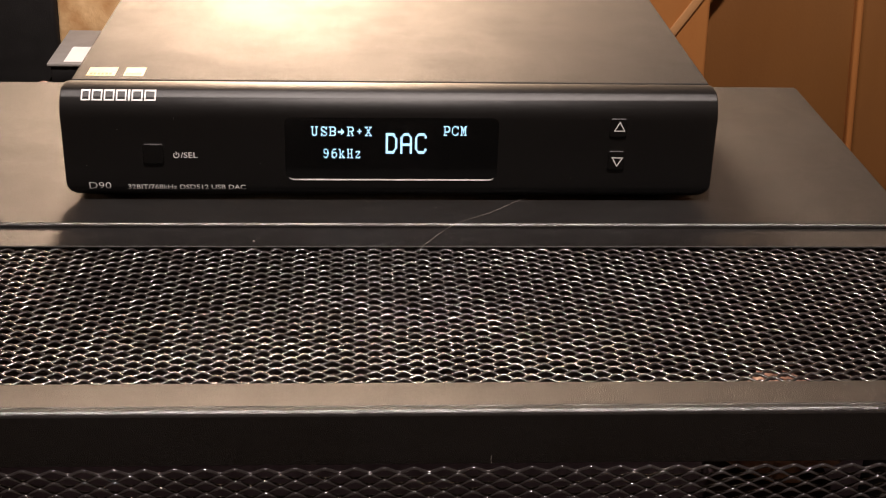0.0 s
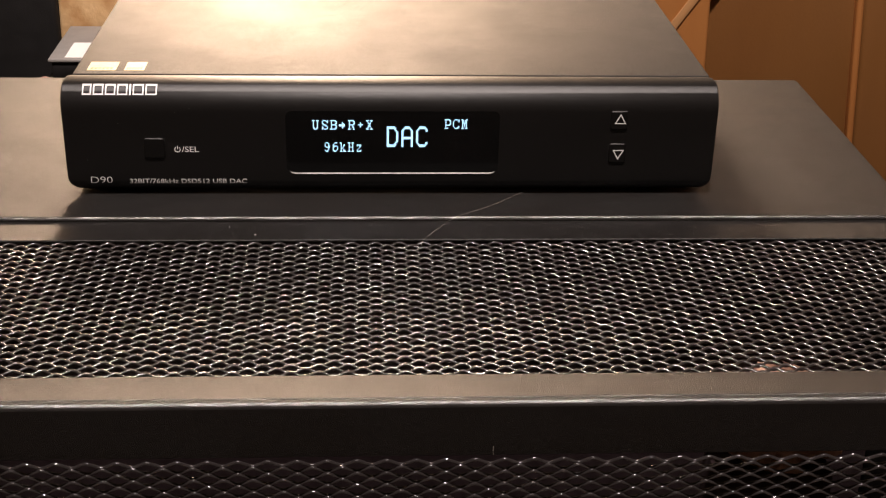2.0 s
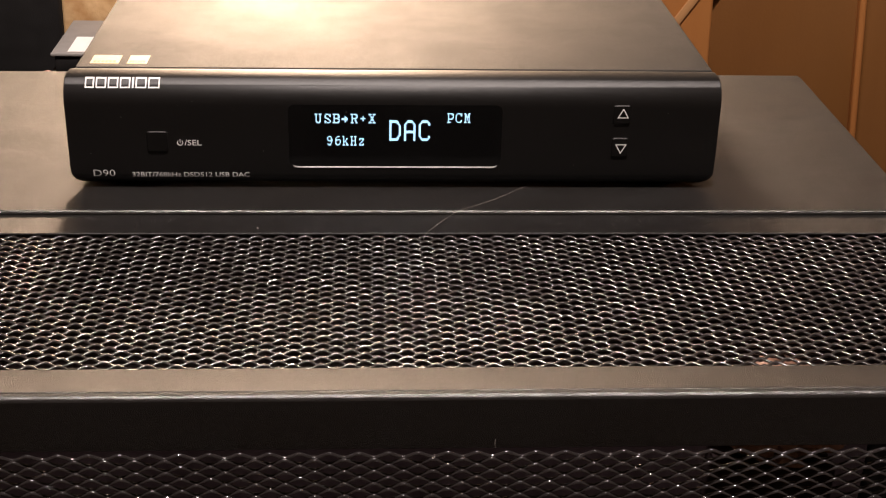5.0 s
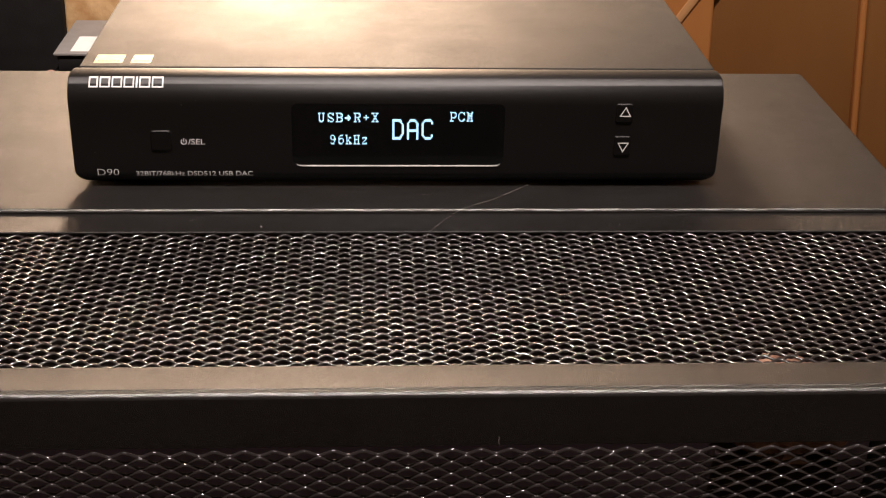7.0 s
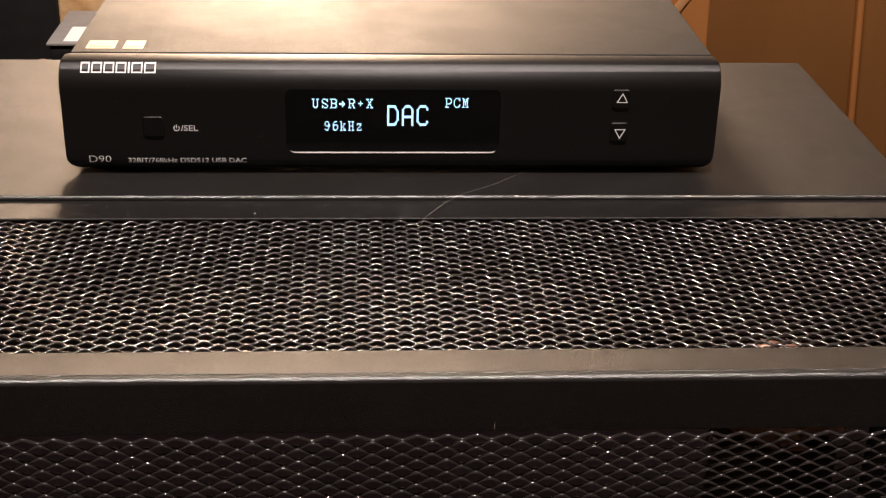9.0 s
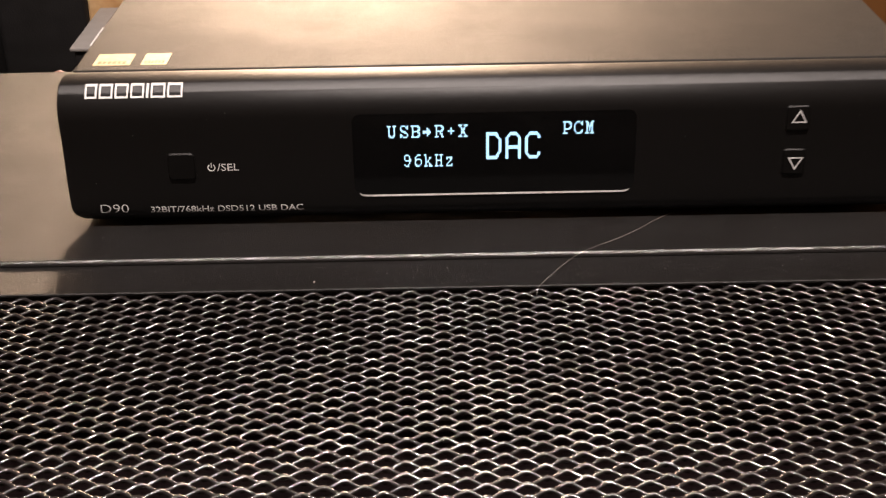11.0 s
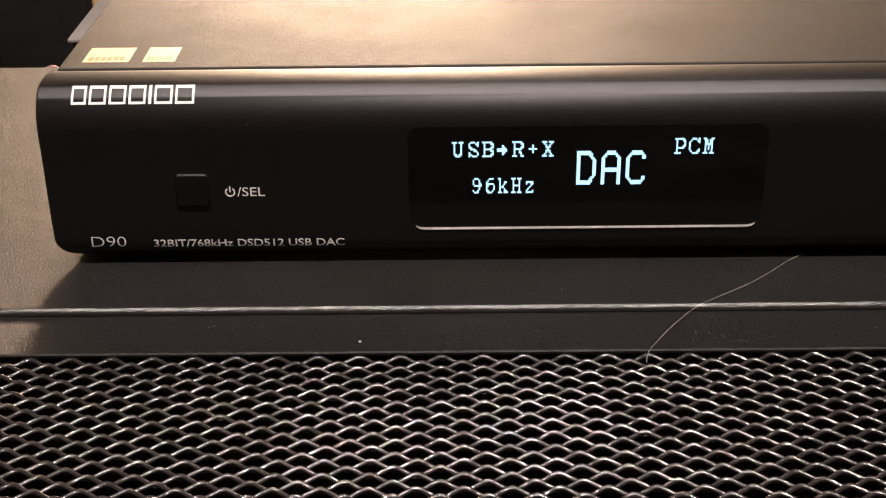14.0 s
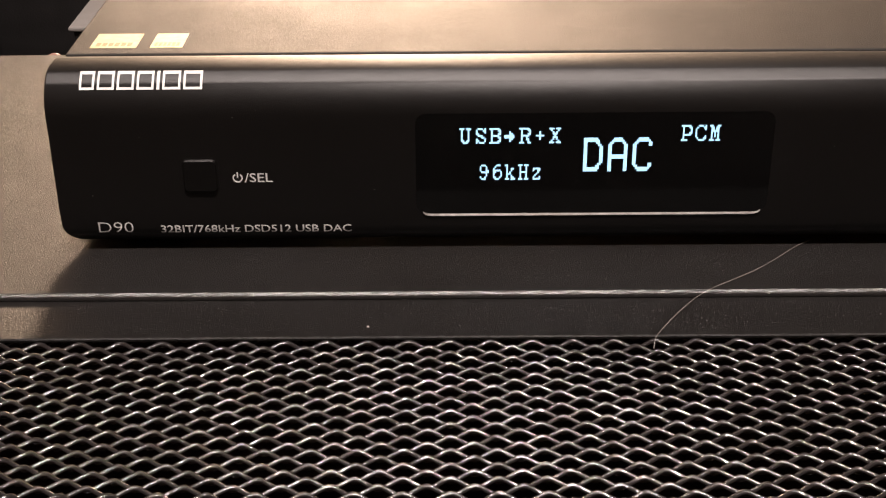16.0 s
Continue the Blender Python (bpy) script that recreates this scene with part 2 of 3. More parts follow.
def case():
    base = -16.0
    top = thing("equipment_case", (-0.024, 0.0, base * CM), "wide black powder-coated steel case with expanded-metal grilles", "equipment case")
    # top panel: flat sheet, front edge bent over in a small bead
    prof = [(BACK, -0.15), (BACK, -0.04), (BACK - 0.04, 0.0)] + arc(EDGE + 0.13, -0.13, 0.13, 90, 185, 10) + [(EDGE + 0.12, -0.15)]
    glint_edge(part("top_panel", extruded(prof, X0, X1, 0.0), powder, top, "black powder-coated steel sheet with a rolled front edge"))
    # lip below the bead
    prof = [(EDGE + 0.3, -0.18), (EDGE + 0.3, -0.155), (LIP + 0.03, -0.135), (LIP, -0.16), (LIP, -0.20), (EDGE + 0.3, -0.20)]
    part("front_lip", extruded(prof, X0, X1), powder, top, "narrow black lip between top sheet and grille")
    # front rail: flat top, rounded bend and dark upright face
    r = 0.17
    prof = [(MESH_END, -0.20), (MESH_END, -0.025), (MESH_END - 0.025, 0.0), (FRONT + 0.31, 0.0), (FRONT + 0.28, 0.012), (FRONT + 0.25, 0.008), (FRONT + 0.22, -0.012)] + arc(FRONT + r, -r - 0.012, r, 90, 180, 10) + [(FRONT, -1.62), (FRONT + 0.04, -1.66), (FRONT + 0.15, -1.66), (FRONT + 0.15, -0.20)]
    glint_edge(part("front_rail", extruded(prof, X0, X1), powder, top, "black folded rail along the front edge"))
    prof = [(FRONT, -9.5), (FRONT, -15.0), (FRONT + 0.15, -15.0), (FRONT + 0.15, -9.5)]
    part("front_sill", extruded(prof, X0, X1), powder, top)
    me = expanded_metal(X0, X1, MESH_END - 0.1, LIP + 0.35, lambda u, v, w: (u * CM, v * CM, (-0.27 + w) * CM), -2.50, 0.0)
    ob = new("top_grille", me)
    ob.parent, ob.matrix_parent_inverse = top, top.matrix_world.inverted()
    tagged(ob, "black expanded-metal grille with eye-shaped openings")
    me = expanded_metal(X0, X1, -9.9, -1.70, lambda u, v, w: (u * CM, (FRONT - 0.02 - w) * CM, v * CM), -2.65, 0.0, 0.10, 0.055, -0.85)
    ob = new("front_grille", me)
    ob.parent, ob.matrix_parent_inverse = top, top.matrix_world.inverted()
    tagged(ob, "black expanded-metal grille in the upright front")
    part("side_panel", slab(X0 - 0.12, X0 - 0.005, FRONT + 0.2, BACK, -15.0, -0.06, 0.03), powder, top)
    part("side_panel", slab(X1 + 0.005, X1 + 0.12, FRONT + 0.2, BACK, -15.0, -0.06, 0.03), powder, top)
    part("back_panel", slab(X0, X1, BACK - 0.15, BACK - 0.02, -15.0, -0.13, 0.02), powder, top)
    part("bottom_panel", slab(X0, X1, FRONT + 0.2, BACK - 0.2, -15.0, -14.85), inner_dark, top)
    part("inner_partition", slab(X0 + 0.1, X1 - 0.1, -1.6, -1.45, -14.8, -0.25), inner_dark, top)
    for x in (-21, 16):
        for y in (-11, 10.5):
            part("foot", disc_post(x, y, base, -14.99, 1.6), rubber, top)
    bm = bmesh.new()
    bmesh.ops.create_uvsphere(bm, u_segments=24, v_segments=16, radius=1.0)
    for v in bm.verts:
        q = v.co
        v.co = Vector((10.7 + q.x * 1.9, -11.1 + q.y * 1.1, -2.0 + q.z * 1.55)) * CM * (1 + 0.05 * noise.noise(q * 3))
    part("coil", bm, copper, top, "brown varnished winding behind the grille")
    part("coil_clamp", slab(8.9, 12.3, -11.9, -10.4, -14.85, -3.4, 0.1), inner_dark, top)
    return top


case()
shelf = thing("equipment_shelf", (0, 0, -0.8), "dark wooden stand under the equipment case", "stand")
part("stand_top", slab(-60, 60, -30, 70, -18.5, -16.0, 0.3), floor_wood, shelf)
for sx in (-56, 56):
    for sy in (-26, 66):
        part("leg", slab(sx - 3, sx + 3, sy - 3, sy + 3, -80, -18.5, 0.2), floor_wood, shelf)


# ---------------------------------------------------------------- converter on the case
FACE_LOW, FACE_HIGH = 0.58, 2.98
SEAM_Y, SEAM_Z, LID_Z, BOTTOM = 1.0, 3.955, 3.98, 0.10


def front_y(z):
    """How far back the rounded face lies at the height z."""
    if z > FACE_HIGH:
        k = min(1.0, (z - FACE_HIGH) / (SEAM_Z - FACE_HIGH))
        return SEAM_Y * (1 - max(0.0, 1 - k ** 2.1) ** (1 / 2.1))
    if z < FACE_LOW:
        k = min(1.0, (FACE_LOW - z) / (FACE_LOW - BOTTOM))
        return 0.55 * (1 - math.sqrt(max(0.0, 1 - k * k)))
    return 0.0


def wrapped(bm, off=0.004):
    """Lays a flat drawing, in centimetres with x and z, on the face: its own y is thickness."""
    for v in bm.verts:
        x, d, z = v.co
        v.co = Vector((x, front_y(z) - off + d, z)) * CM
    return bm


def plate(outline, bm=None, depth=0.006):
    """A thin raised shape from an outline in (x, z), front towards -y."""
    bm = bm or bmesh.new()
    a = [bm.verts.new((x, -depth / 2, z)) for x, z in outline]
    b = [bm.verts.new((x, depth / 2, z)) for x, z in outline]
    n = len(outline)
    bm.faces.new(a)
    bm.faces.new(b[::-1])
    for i in range(n):
        bm.faces.new((a[i], b[i], b[(i + 1) % n], a[(i + 1) % n]))
    return bm


def rect(x0, x1, z0, z1, bm=None, depth=0.006):
    return plate([(x0, z0), (x1, z0), (x1, z1), (x0, z1)], bm, depth)


def rounded(x0, x1, z0, z1, r, n=5):
    pts = []
    for cx, cz, a in ((x1 - r, z0 + r, -90), (x1 - r, z1 - r, 0), (x0 + r, z1 - r, 90), (x0 + r, z0 + r, 180)):
        pts += [(cx + r * math.cos(radians(a + 90 * i / n)), cz + r * math.sin(radians(a + 90 * i / n))) for i in range(n + 1)]
    return pts


def ring_shape(outer, inner, bm=None, depth=0.006):
    bm = bm or bmesh.new()
    n = len(outer)
    rows = [[bm.verts.new((x, d, z)) for x, z in loop] for loop in (outer, inner) for d in (-depth / 2, depth / 2)]
    for i in range(n):
        j = (i + 1) % n
        for p, q in ((0, 2), (2, 3), (3, 1), (1, 0)):
            bm.faces.new((rows[p][i], rows[p][j], rows[q][j], rows[q][i]))
    return bm


def key_cap(x0, x1, z0, z1, r):
    """A low key with a sloping rim."""
    bm = bmesh.new()
    loops = []
    for inset, d in ((0.0, 0.02), (0.0, -0.02), (0.032, -0.05)):
        loops.append([bm.verts.new((x, d, z)) for x, z in rounded(x0 + inset, x1 - inset, z0 + inset, z1 - inset, max(0.03, r - inset))])
    n = len(loops[0])
    for p, q in zip(loops, loops[1:]):
        for i in range(n):
            bm.faces.new((p[i], p[(i + 1) % n], q[(i + 1) % n], q[i]))
    bm.faces.new(loops[-1])
    bmesh.ops.recalc_face_normals(bm, faces=bm.faces)
    return bm


def lettering(words, x0, x1, z0, z1, weight=0.0):
    """Built-in font, fitted into a box of centimetres."""
    curve = bpy.data.curves.new("lettering", "FONT")
    curve.body, curve.offset, curve.resolution_u = words, weight, 3
    ob = new("lettering", curve)
    me = bpy.data.meshes.new_from_object(ob.evaluated_get(bpy.context.evaluated_depsgraph_get()))
    bpy.data.objects.remove(ob)
    bpy.data.curves.remove(curve)
    bm = bmesh.new()
    bm.from_mesh(me)
    bpy.data.meshes.remove(me)
    xs, ys = [v.co.x for v in bm.verts], [v.co.y for v in bm.verts]
    ax, ay = (x1 - x0) / (max(xs) - min(xs)), (z1 - z0) / (max(ys) - min(ys))
    lx, ly = min(xs), min(ys)
    for v in bm.verts:
        v.co = Vector((x0 + (v.co.x - lx) * ax, 0.0, z0 + (v.co.y - ly) * ay))
    return bm


GLYPHS = {
    "U": "###.###/.#...#./.#...#./.#...#./.#...#./.#...#./.#...#./.##.##./..###..",
    "S": "..###.#/.#...##/.#....#/.##..../..###../....##./.#....#/.##...#/.#.###.",
    "B": "######./.#...##/.#....#/.#...##/.#####./.#...##/.#....#/.#...##/######.",
    "R": "######./.#...##/.#....#/.#...##/.#####./.#..#../.#..##./.#...#./###..##",
    "X": "###.###/.#...#./..#.#../..###../...#.../..###../..#.#../.#...#./###.###",
    "+": "......./......./...#.../...#.../.#####./...#.../...#.../......./.......",
    ">": "......./......./...#.../...##../######./######./...##../...#.../.......",
    "P": "######./.#...##/.#....#/.#....#/.#...##/.#####./.#...../.#...../####...",
    "C": "..###.#/.#...##/#.....#/#....../#....../#....../#.....#/.#...##/..####.",
    "M": "##...##/.##.##./.##.##./.#####./.#.#.#./.#.#.#./.#.#.#./.#...#./###.###",
    "9": "..###../.#...#./.#...#./.#...##/..#####/.....#./.....#./.#..#../..###..",
    "6": "...###./..#..../.#...../.#####./.##...#/.#....#/.#....#/.##..#./..###..",
    "k": "##...../.#...../.#..##./.#..#../.#.#.../.###.../.#..#../.#..##./###.###",
    "H": "###.###/.#...#./.#...#./.#...#./.#####./.#...#./.#...#./.#...#./###.###",
    "z": "......./......./.#####./.#..##./....#../...#.../..#..../.#...#./.#####.",
}
LARGE = {
    "D": "########.../#########../##.....##../##......##./##.......##/##.......##/##.......##/##.......##/##.......##/##.......##/##.......##/##.......##/##......##./##.....##../#########../########...",
    "A": "...#####.../..#######../.##.....##./##.......##/##.......##/##.......##/##.......##/##.......##/###########/###########/##.......##/##.......##/##.......##/##.......##/##.......##/##.......##",
    "C": "...######../..########./.##......##/##.......##/##........./##........./##........./##........./##........./##........./##........./##........./##.......##/.##......##/..########./...######..",
}


def pixel_text(words, table, x0, x1, z0, z1, cell):
    """Lit picture elements of a dot display, merged along each row."""
    bm = bmesh.new()
    rows = len(next(iter(table.values())).split("/"))
    wide = len(words) * cell - 1
    px, pz = (x1 - x0) / wide, (z1 - z0) / rows
    for i, ch in enumerate(words):
        for r, line in enumerate(table[ch].split("/")):
            k = 0
            while k < len(line):
                if line[k] == "#":
                    e = k
                    while e < len(line) and line[e] == "#":
                        e += 1
                    xa = x0 + (i * cell + k) * px
                    rect(xa, xa + (e - k) * px, z1 - (r + 1) * pz, z1 - r * pz - 0.0006, bm, 0.003)
                    k = e
                else:
                    k += 1
    return bm


def converter():
    top = thing("audio_converter", (0, 0.08, 0), "black audio converter with a lit display, on the case", "audio device")
    # front bezel, rolled back at top and bottom
    zs = [BOTTOM + (FACE_LOW - BOTTOM) * (1 - math.cos(radians(90 * i / 10))) for i in range(11)]
    zs += [FACE_LOW + (FACE_HIGH - FACE_LOW) * i / 6 for i in range(1, 7)]
    zs += [FACE_HIGH + (SEAM_Z - FACE_HIGH) * math.sin(radians(90 * i / 22)) for i in range(1, 23)]
    outline = [(front_y(z), z) for z in zs] + [(SEAM_Y + 0.03, SEAM_Z - 0.03), (SEAM_Y + 0.03, BOTTOM + 0.03)]
    body = extruded(outline, -10.93, 11.1, 0.03)
    for v in body.verts:  # lower corners rounded, upper ones eased
        z = v.co.z / CM
        for low, r in ((z - BOTTOM, 0.62), (SEAM_Z - z, 0.18)):
            if low < r and abs(v.co.x) > 0.1:
                v.co.x -= math.copysign((r - math.sqrt(max(0.0, r * r - (r - low) ** 2))) * CM, v.co.x)
    bezel = part("bezel", body, anodised, top, "black anodised front bezel with rolled edges")
    part("lid", slab(-10.68, 10.95, SEAM_Y + 0.07, 13.3, 3.55, LID_Z, 0.05, 3), lid_paint, top, "flat satin black lid")
    part("chassis", slab(-10.64, 10.9, SEAM_Y + 0.04, 13.25, 0.3, 3.54, 0.04), anodised, top)
    for x in (-9.4, 9.4):
        for y in (2.0, 11.6):
            part("foot", disc_post(x, y, 0.0, 0.31, 0.6), rubber, top)
    # display
    win = part("display_window", wrapped(plate(rounded(-3.55, 3.66, 0.86, 3.06, 0.22), None, 0.008), 0.002), window_black, bezel, "glossy black display window")
    part("status_line", wrapped(pixel_text("USB>R+X", GLYPHS, -2.665, -0.59, 2.405, 2.742, 9), 0.009), oled, win, "pale blue lit display text")
    part("rate_line", wrapped(pixel_text("96kHz", GLYPHS, -2.28, -0.96, 1.605, 1.945, 9), 0.009), oled, win, "pale blue lit display text")
    part("mode_word", wrapped(pixel_text("DAC", LARGE, -0.155, 1.295, 1.78, 2.52, 14), 0.009), oled, win, "large pale blue lit display text")
    part("format_word", wrapped(pixel_text("PCM", GLYPHS, 1.79, 2.61, 2.435, 2.78, 9), 0.009), oled, win, "pale blue lit display text")
    edge = bmesh.new()
    xs = [-3.42, -3.37, -3.30, -3.22, 3.34, 3.42, 3.49, 3.54]
    rise = [0.075, 0.030, 0.008, 0.0, 0.0, 0.008, 0.030, 0.075]
    rows = [[edge.verts.new((x, d, 0.80 + r + dz)) for x, r in zip(xs, rise)] for d, dz in ((0.01, 0.0), (-0.026, 0.0), (-0.018, 0.014), (0.008, 0.052), (0.01, 0.052))]
    for p, q in zip(rows, rows[1:]):
        for i in range(len(xs) - 1):
            edge.faces.new((p[i], p[i + 1], q[i + 1], q[i]))
    bmesh.ops.recalc_face_normals(edge, faces=edge.faces)
    part("window_edge", wrapped(edge, 0.0), silver, bezel, "bright cut lower edge of the window")
    # keys
    for name, x0, x1, z0, z1, r, label in (("power_key", -8.30, -7.60, 1.38, 2.10, 0.10, "square black power key"), ("up_key", 7.43, 8.02, 2.42, 3.09, 0.08, "black up key"), ("down_key", 7.44, 8.02, 1.22, 1.92, 0.08, "black down key")):
        key = part(name, wrapped(key_cap(x0, x1, z0, z1, r), 0.0), key_black, bezel, label)
        gap = ring_shape(rounded(x0 - 0.035, x1 + 0.035, z0 - 0.035, z1 + 0.035, r + 0.03), rounded(x0 - 0.002, x1 + 0.002, z0 - 0.002, z1 + 0.002, r))
        part("gap", wrapped(gap, 0.001), anodised, key)

    def triangle(flip):
        cx, h = 7.765, 0.36
        a = [(cx - 0.2, 0), (cx + 0.2, 0), (cx, h)]
        b = [(cx - 0.145, 0.032), (cx + 0.145, 0.032), (cx, h - 0.075)]
        f = (lambda p: (p[0], 1.69 - p[1])) if flip else (lambda p: (p[0], 2.635 + p[1]))
        return ring_shape([f(p) for p in a], [f(p) for p in b])

    part("up_mark", wrapped(triangle(False), 0.053), print_white, bezel, "printed outline triangle")
    part("down_mark", wrapped(triangle(True), 0.053), print_white, bezel, "printed outline triangle")
    # maker's mark as plain shapes
    mark = bmesh.new()
    a = -10.23
    for w in (0.30, 0.34, 0.34, 0.34, 0.06, 0.36, 0.38):
        for k in range(7):
            for x0, x1 in ((a, a + w),) if k in (0, 6) or w < 0.1 else ((a, a + 0.045), (a + w - 0.045, a + w)):
                rect(x0, x1, 3.55 + 0.04 * k, 3.59 + 0.04 * k, mark)
        a += w + 0.056
    part("maker_mark", wrapped(mark, 0.012), print_white, bezel, "white printed mark of plain shapes")
    part("model_number", wrapped(lettering("D90", -10.165, -9.44, 0.46, 0.70, -0.012), 0.014), print_white, bezel, "thin silver printed number")
    part("description", wrapped(lettering("32BIT/768kHz DSD512 USB DAC", -8.87, -4.91, 0.445, 0.625, 0.010), 0.016), print_white, bezel, "small white printed line")
    part("key_caption", wrapped(lettering("/SEL", -7.05, -6.48, 1.588, 1.79, 0.006), 0.006), print_white, bezel, "small white printed caption")
    sym = bmesh.new()
    cx, cz = -7.19, 1.685
    out, inn = [], []
    for i in range(17):
        a = radians(125 + 290 * i / 16)
        out.append((cx + 0.105 * math.cos(a), cz + 0.105 * math.sin(a)))
        inn.append((cx + 0.075 * math.cos(a), cz + 0.075 * math.sin(a)))
    plate(out + inn[::-1], sym)
    rect(cx - 0.014, cx + 0.014, cz + 0.0, cz + 0.125, sym)
    part("power_symbol", wrapped(sym, 0.006), print_white, bezel, "small white printed power symbol")
    # two foil stickers on the lid
    for x0, x1 in ((-10.26, -9.30), (-9.02, -8.35)):
        st = part("sticker", slab(x0, x1, 1.43, 2.34, LID_Z - 0.002, LID_Z + 0.008, 0.003, 1), sticker_gold, top, "small gold foil sticker")
        bm = bmesh.new()
        w = x1 - x0
        for k in range(6):
            slab(x0 + w * (0.10 + 0.135 * k), x0 + w * (0.20 + 0.135 * k), 1.53, 1.75, LID_Z + 0.0085, LID_Z + 0.0105, 0.0, 1, bm)
        part("print_bars", bm, sticker_dark, st)
    return top


converter()


# ---------------------------------------------------------------- loose things
def hair():
    pts = [(4.75, 0.3, 0.02), (4.34, -0.04, 0.03), (3.38, -1.0, 0.04), (2.19, -1.93, 0.06), (1.62, -2.45, -0.05), (1.23, -2.97, -0.11), (0.98, -3.40, -0.12), (0.90, -3.75, -0.18)]
    fine = []
    for i in range(len(pts) - 1):
        p0, p1, p2, p3 = (Vector(pts[max(0, min(len(pts) - 1, i + d))]) for d in (-1, 0, 1, 2))
        for k in range(6):
            s = k / 6
            fine.append(0.5 * ((2 * p1) + (p2 - p0) * s + (2 * p0 - 5 * p1 + 4 * p2 - p3) * s * s + (3 * p1 - p0 - 3 * p2 + p3) * s ** 3))
    tagged(link("hair_strand", tube(fine, 0.0045, 5), lint), "fine pale stray fibre lying over the case edge", "fibre")


hair()
tagged(link("lint_speck", slab(-4.47, -4.42, -2.95, -2.90, -0.15, -0.11, 0.012), lint), "tiny pale lint speck on the case lip", "lint")

tagged(link("lint_thread", tube([(2.46, FRONT - 0.01, -1.36), (2.45, FRONT - 0.02, -1.5), (2.47, FRONT - 0.015, -1.62)], 0.006, 5), lint), "short pale lint thread on the front rail", "lint")


def dust():
    """Fine specks on the case, the lip and the face of the converter."""
    rng = random.Random(11)
    bm = bmesh.new()
    spots = []
    for _ in range(150):
        spots.append((rng.uniform(-14, 16), rng.uniform(EDGE + 0.2, 0.1), 0.0))
    for _ in range(60):
        spots.append((rng.uniform(-15, 17), rng.uniform(LIP + 0.1, EDGE - 0.1), -0.14))
    for _ in range(90):
        spots.append((rng.choice((rng.uniform(-20, -11.6), rng.uniform(11.6, 18))), rng.uniform(-1, 12), 0.0))
    for _ in range(60):
        spots.append((rng.uniform(-12, 14), rng.uniform(FRONT + 0.15, MESH_END - 0.1), 0.0))
    for _ in range(70):
        spots.append((rng.uniform(-10, 10), rng.uniform(1.4, 12), LID_Z))
    for x, y, z in spots:
        r = 0.004 + 0.009 * rng.random() ** 3
        m = Matrix.Translation(Vector((x, y, z + r * 0.3)) * CM) @ Matrix.Rotation(rng.uniform(0, 3), 4, "Z") @ Matrix.Diagonal((r * CM, r * CM * rng.uniform(0.5, 1.6), r * CM * 0.7, 1))
        bmesh.ops.create_icosphere(bm, subdivisions=1, radius=1.0, matrix=m)
    for x, z in ((-7.2, 3.0), (-6.72, 3.15), (-9.1, 2.6), (-4.4, 1.4), (4.9, 2.3), (6.2, 0.9), (9.3, 2.8), (-10.2, 1.3)):
        m = Matrix.Translation((x * CM, -0.00004, z * CM)) @ Matrix.Diagonal((0.00009, 0.00005, 0.00008, 1))
        bmesh.ops.create_icosphere(bm, subdivisions=1, radius=1.0, matrix=m)
    tagged(link("dust_specks", bm, lint), "fine pale dust specks on black surfaces", "dust", kind="stuff")


dust()

# black equipment behind the case, with a grey box on it
rack = thing("black_cabinet", (-0.2, 0.2, -0.16), "low black cabinet standing behind the case", "cabinet")
part("body", slab(-16.1, -9, 19.6, 25.6, -16, -2.7, 0.15, 2), black_plastic, rack)
part("top_trim", slab(-16.15, -8.95, 19.55, 25.65, -2.7, -2.62, 0.03, 2), black_plastic, rack)

box = thing("grey_box", (-0.14, 0.23, -0.0262), "flat grey plastic box with a white paper label", "box")
part("tray", slab(-15.9, -11.2, 20.1, 25.5, -2.62, -1.76, 0.08, 2), black_plastic, box, "black lower tray")
part("cover", slab(-16.05, -11.1, 20.0, 25.6, -1.76, -1.6, 0.05, 3), grey_plastic, box, "grey satin cover plate")
part("label_sheet", slab(-15.3, -14.05, 20.3, 22.7, -1.602, -1.592), paper, box, "white paper label")
part("socket", slab(-14.3, -13.6, 19.98, 20.12, -2.4, -1.9, 0.03), grey_plastic, box, "small pale socket")


def cable(name, pts, r, mat, label):
    fine = []
    for i in range(len(pts) - 1):
        p0, p1, p2, p3 = (Vector(pts[max(0, min(len(pts) - 1, i + d))]) for d in (-1, 0, 1, 2))
        for k in range(8):
            u = k / 8
            fine.append(0.5 * ((2 * p1) + (p2 - p0) * u + (2 * p0 - 5 * p1 + 4 * p2 - p3) * u * u + (3 * p1 - p0 - 3 * p2 + p3) * u ** 3))
    fine.append(Vector(pts[-1]))
    return tagged(link(name, tube(fine, r, 14), mat), label, "cable")


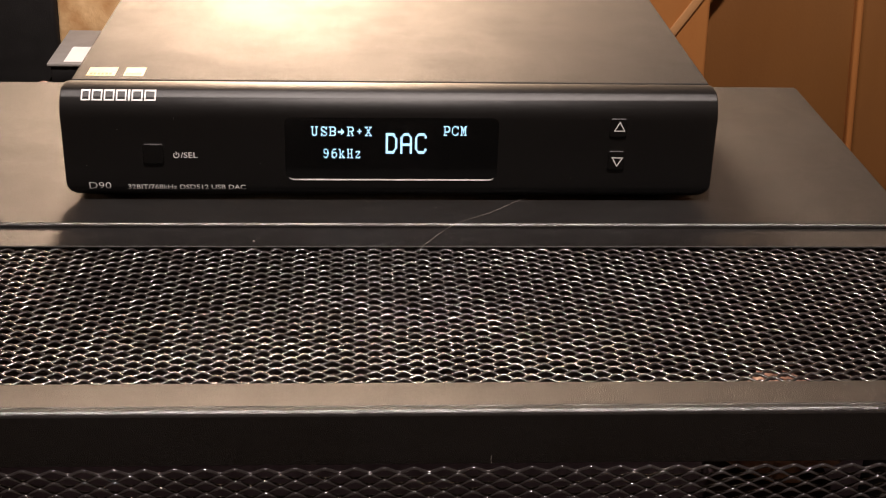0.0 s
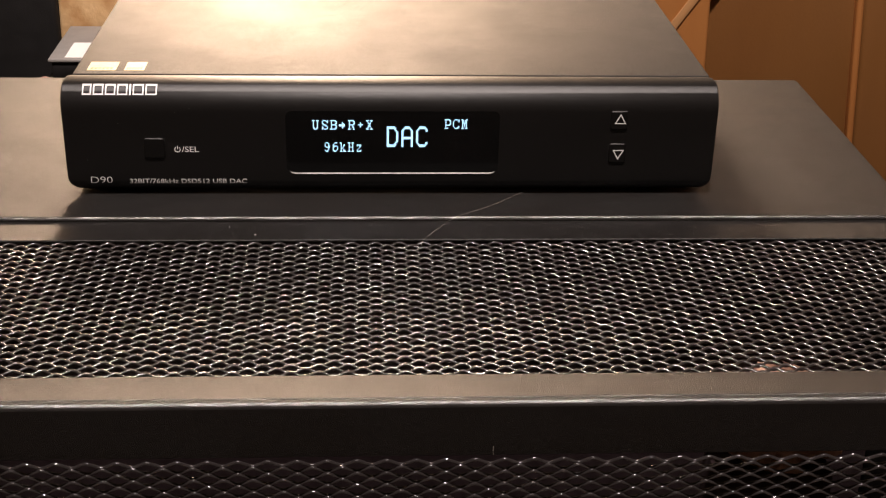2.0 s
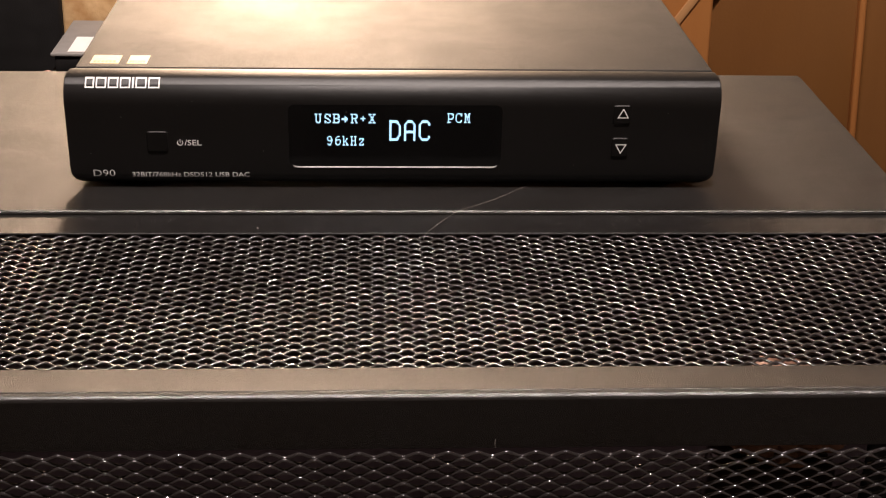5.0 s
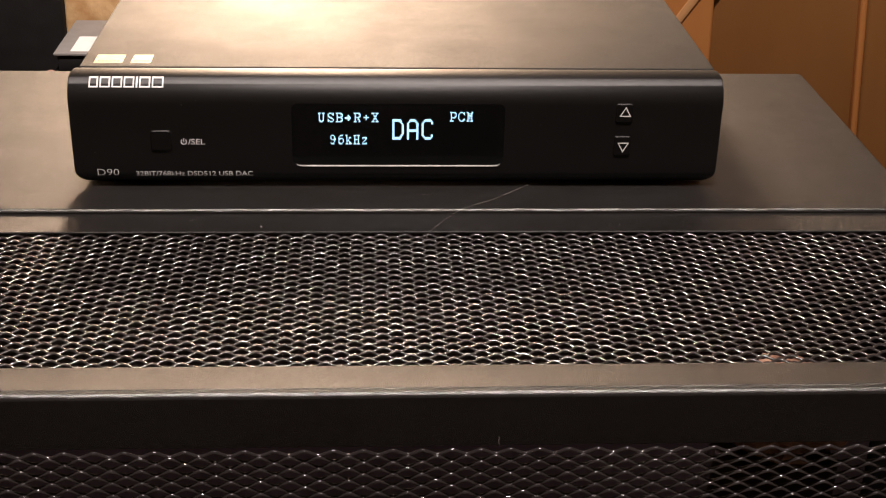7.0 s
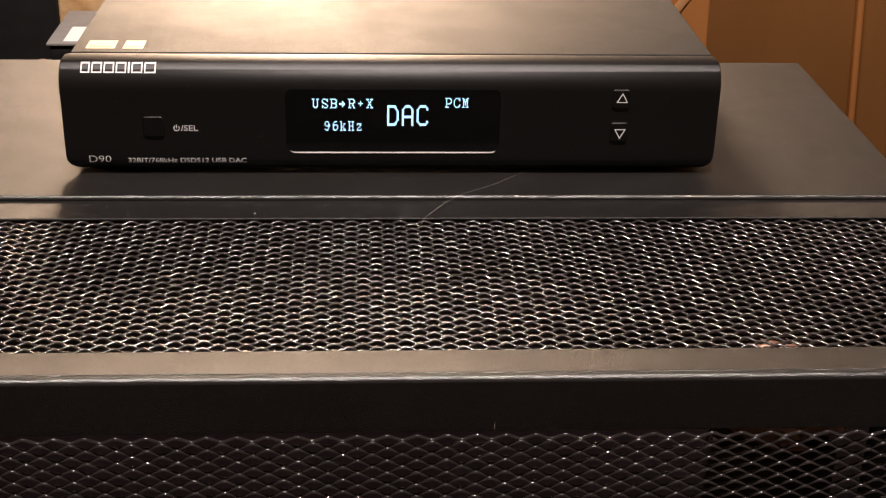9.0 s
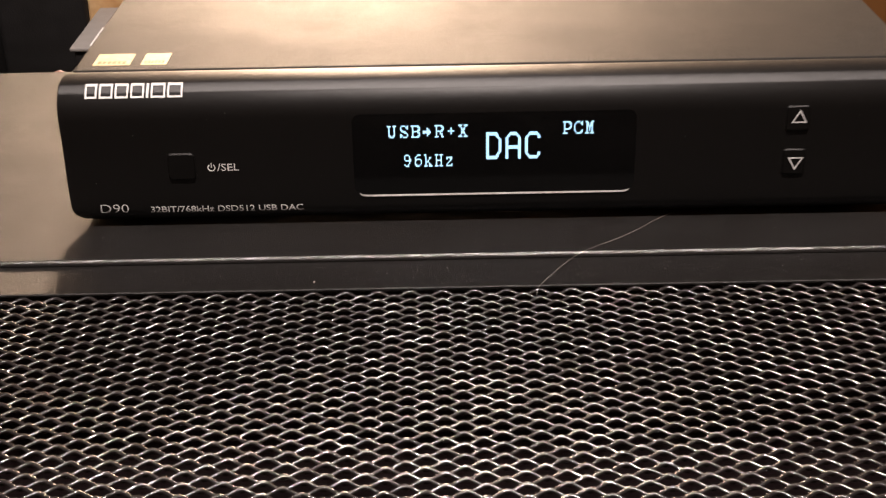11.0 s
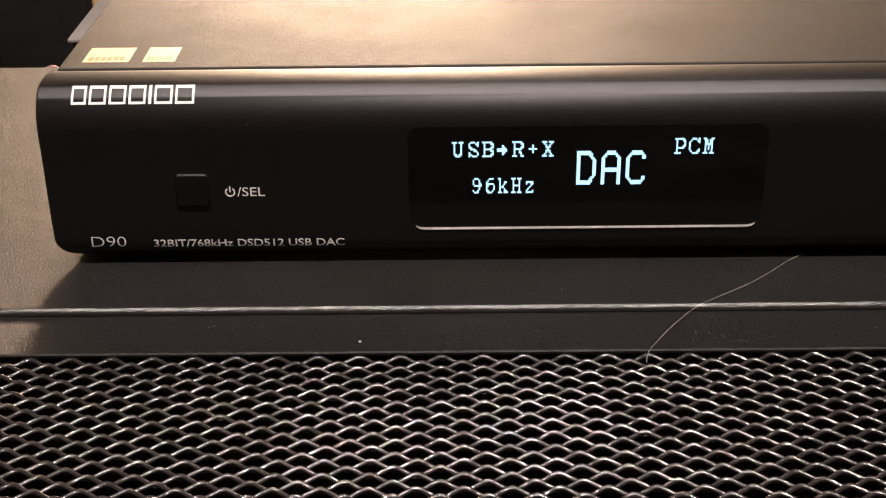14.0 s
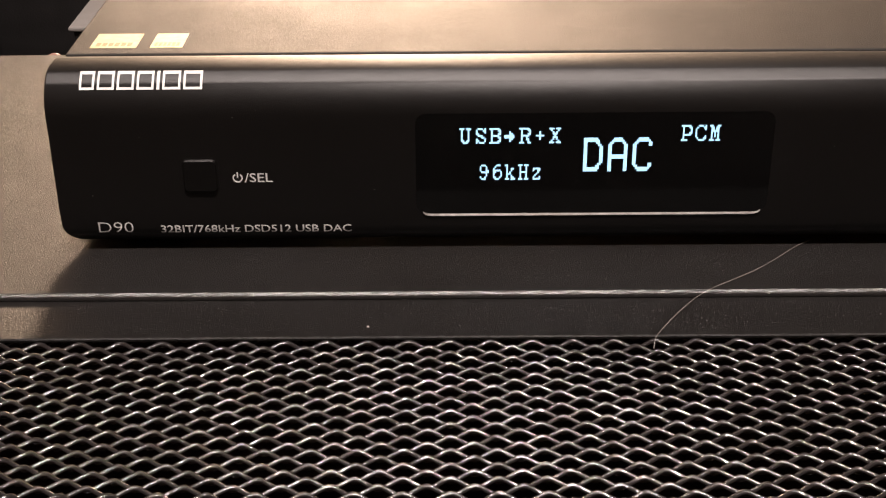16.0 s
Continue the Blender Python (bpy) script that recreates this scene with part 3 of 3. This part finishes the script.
cable("signal_cable", [(-15.15, 13.0, -6.0), (-15.0, 13.1, -0.9), (-14.87, 13.3, -0.52), (-14.65, 13.4, -0.36), (-14.4, 13.4, -0.52), (-14.25, 13.3, -0.9), (-14.15, 13.1, -6.0)], 0.12, pink_pvc, "glossy pale pink cable behind the case")
cable("power_cable", [(-18.7, 15.3, -7.0), (-19.0, 15.4, -2.0), (-19.5, 15.8, 0.4), (-20.3, 17.0, 1.8), (-21.5, 20.0, 2.6), (-23.0, 22.6, 2.8)], 0.2, black_plastic, "thick black cable behind the case")

stand = thing("black_speaker", (-0.3, 0.35, -0.16), "black loudspeaker cabinet in shadow", "loudspeaker")
part("cabinet", slab(-42, -20.7, 24.3, 45, -16, 8, 0.4, 3), black_plastic, stand)
part("cheek", slab(-20.69, -16.68, 25.75, 29.0, -16, 8, 0.3, 3), black_plastic, stand)
part("baffle", slab(-41.6, -20.8, 24.0, 24.28, -15.6, 7.6, 0.1, 2), black_plastic, stand, "black cloth-covered front")

bark = thing("brown_block", (-0.14, 0.35, -0.16), "rough brown bark-like block behind the grey box", "block")
bm = slab(-16.62, -10.4, 26.0, 32, -16, 5, 0.2, 3)
bmesh.ops.subdivide_edges(bm, edges=bm.edges[:], cuts=5, use_grid_fill=True)
for v in bm.verts:
    v.co += 0.002 * noise.noise_vector(v.co * 60)
part("body", bm, cork, bark)


def leaning(bm, slope=0.074, z=-3.0):
    """Tips an upright piece a little sideways."""
    for v in bm.verts:
        v.co.x -= slope * (v.co.z - z * CM)
    return bm


# wooden boards behind the case
board = thing("brown_board", (0.25, 0.38, -0.16), "tall plain dark brown wooden board", "board")
part("panel", slab(20.0, 31.0, 38.6, 40, -16, 6.5, 0.15), card, board)
part("edge_strip", leaning(slab(29.6, 30.05, 38.0, 39.5, -16, 6.5, 0.18, 3)), card_light, board, "paler rounded edge strip")
board2 = thing("orange_board", (0.1, 0.38, -0.16), "tall orange-brown wooden board with a batten", "board")
part("panel", leaning(slab(4.2, 20.22, 37.3, 38.58, -16, 6.5, 0.25, 3), 0.03), card_light, board2)
bm = slab(-0.26, 0.26, 0, 0.16, -9, 9, 0.06)
bmesh.ops.transform(bm, matrix=pose(0.1855, 0.3715, -0.04, 0, 34, 0), verts=bm.verts)
part("batten", bm, batten_wood, board2, "pale slanting batten")
board3 = thing("brown_post", (0.4, 0.38, -0.16), "reddish brown wooden post beside the board", "post")
part("panel", leaning(slab(30.07, 52, 38.1, 39.5, -16, 6.5, 0.4, 3)), card, board3)
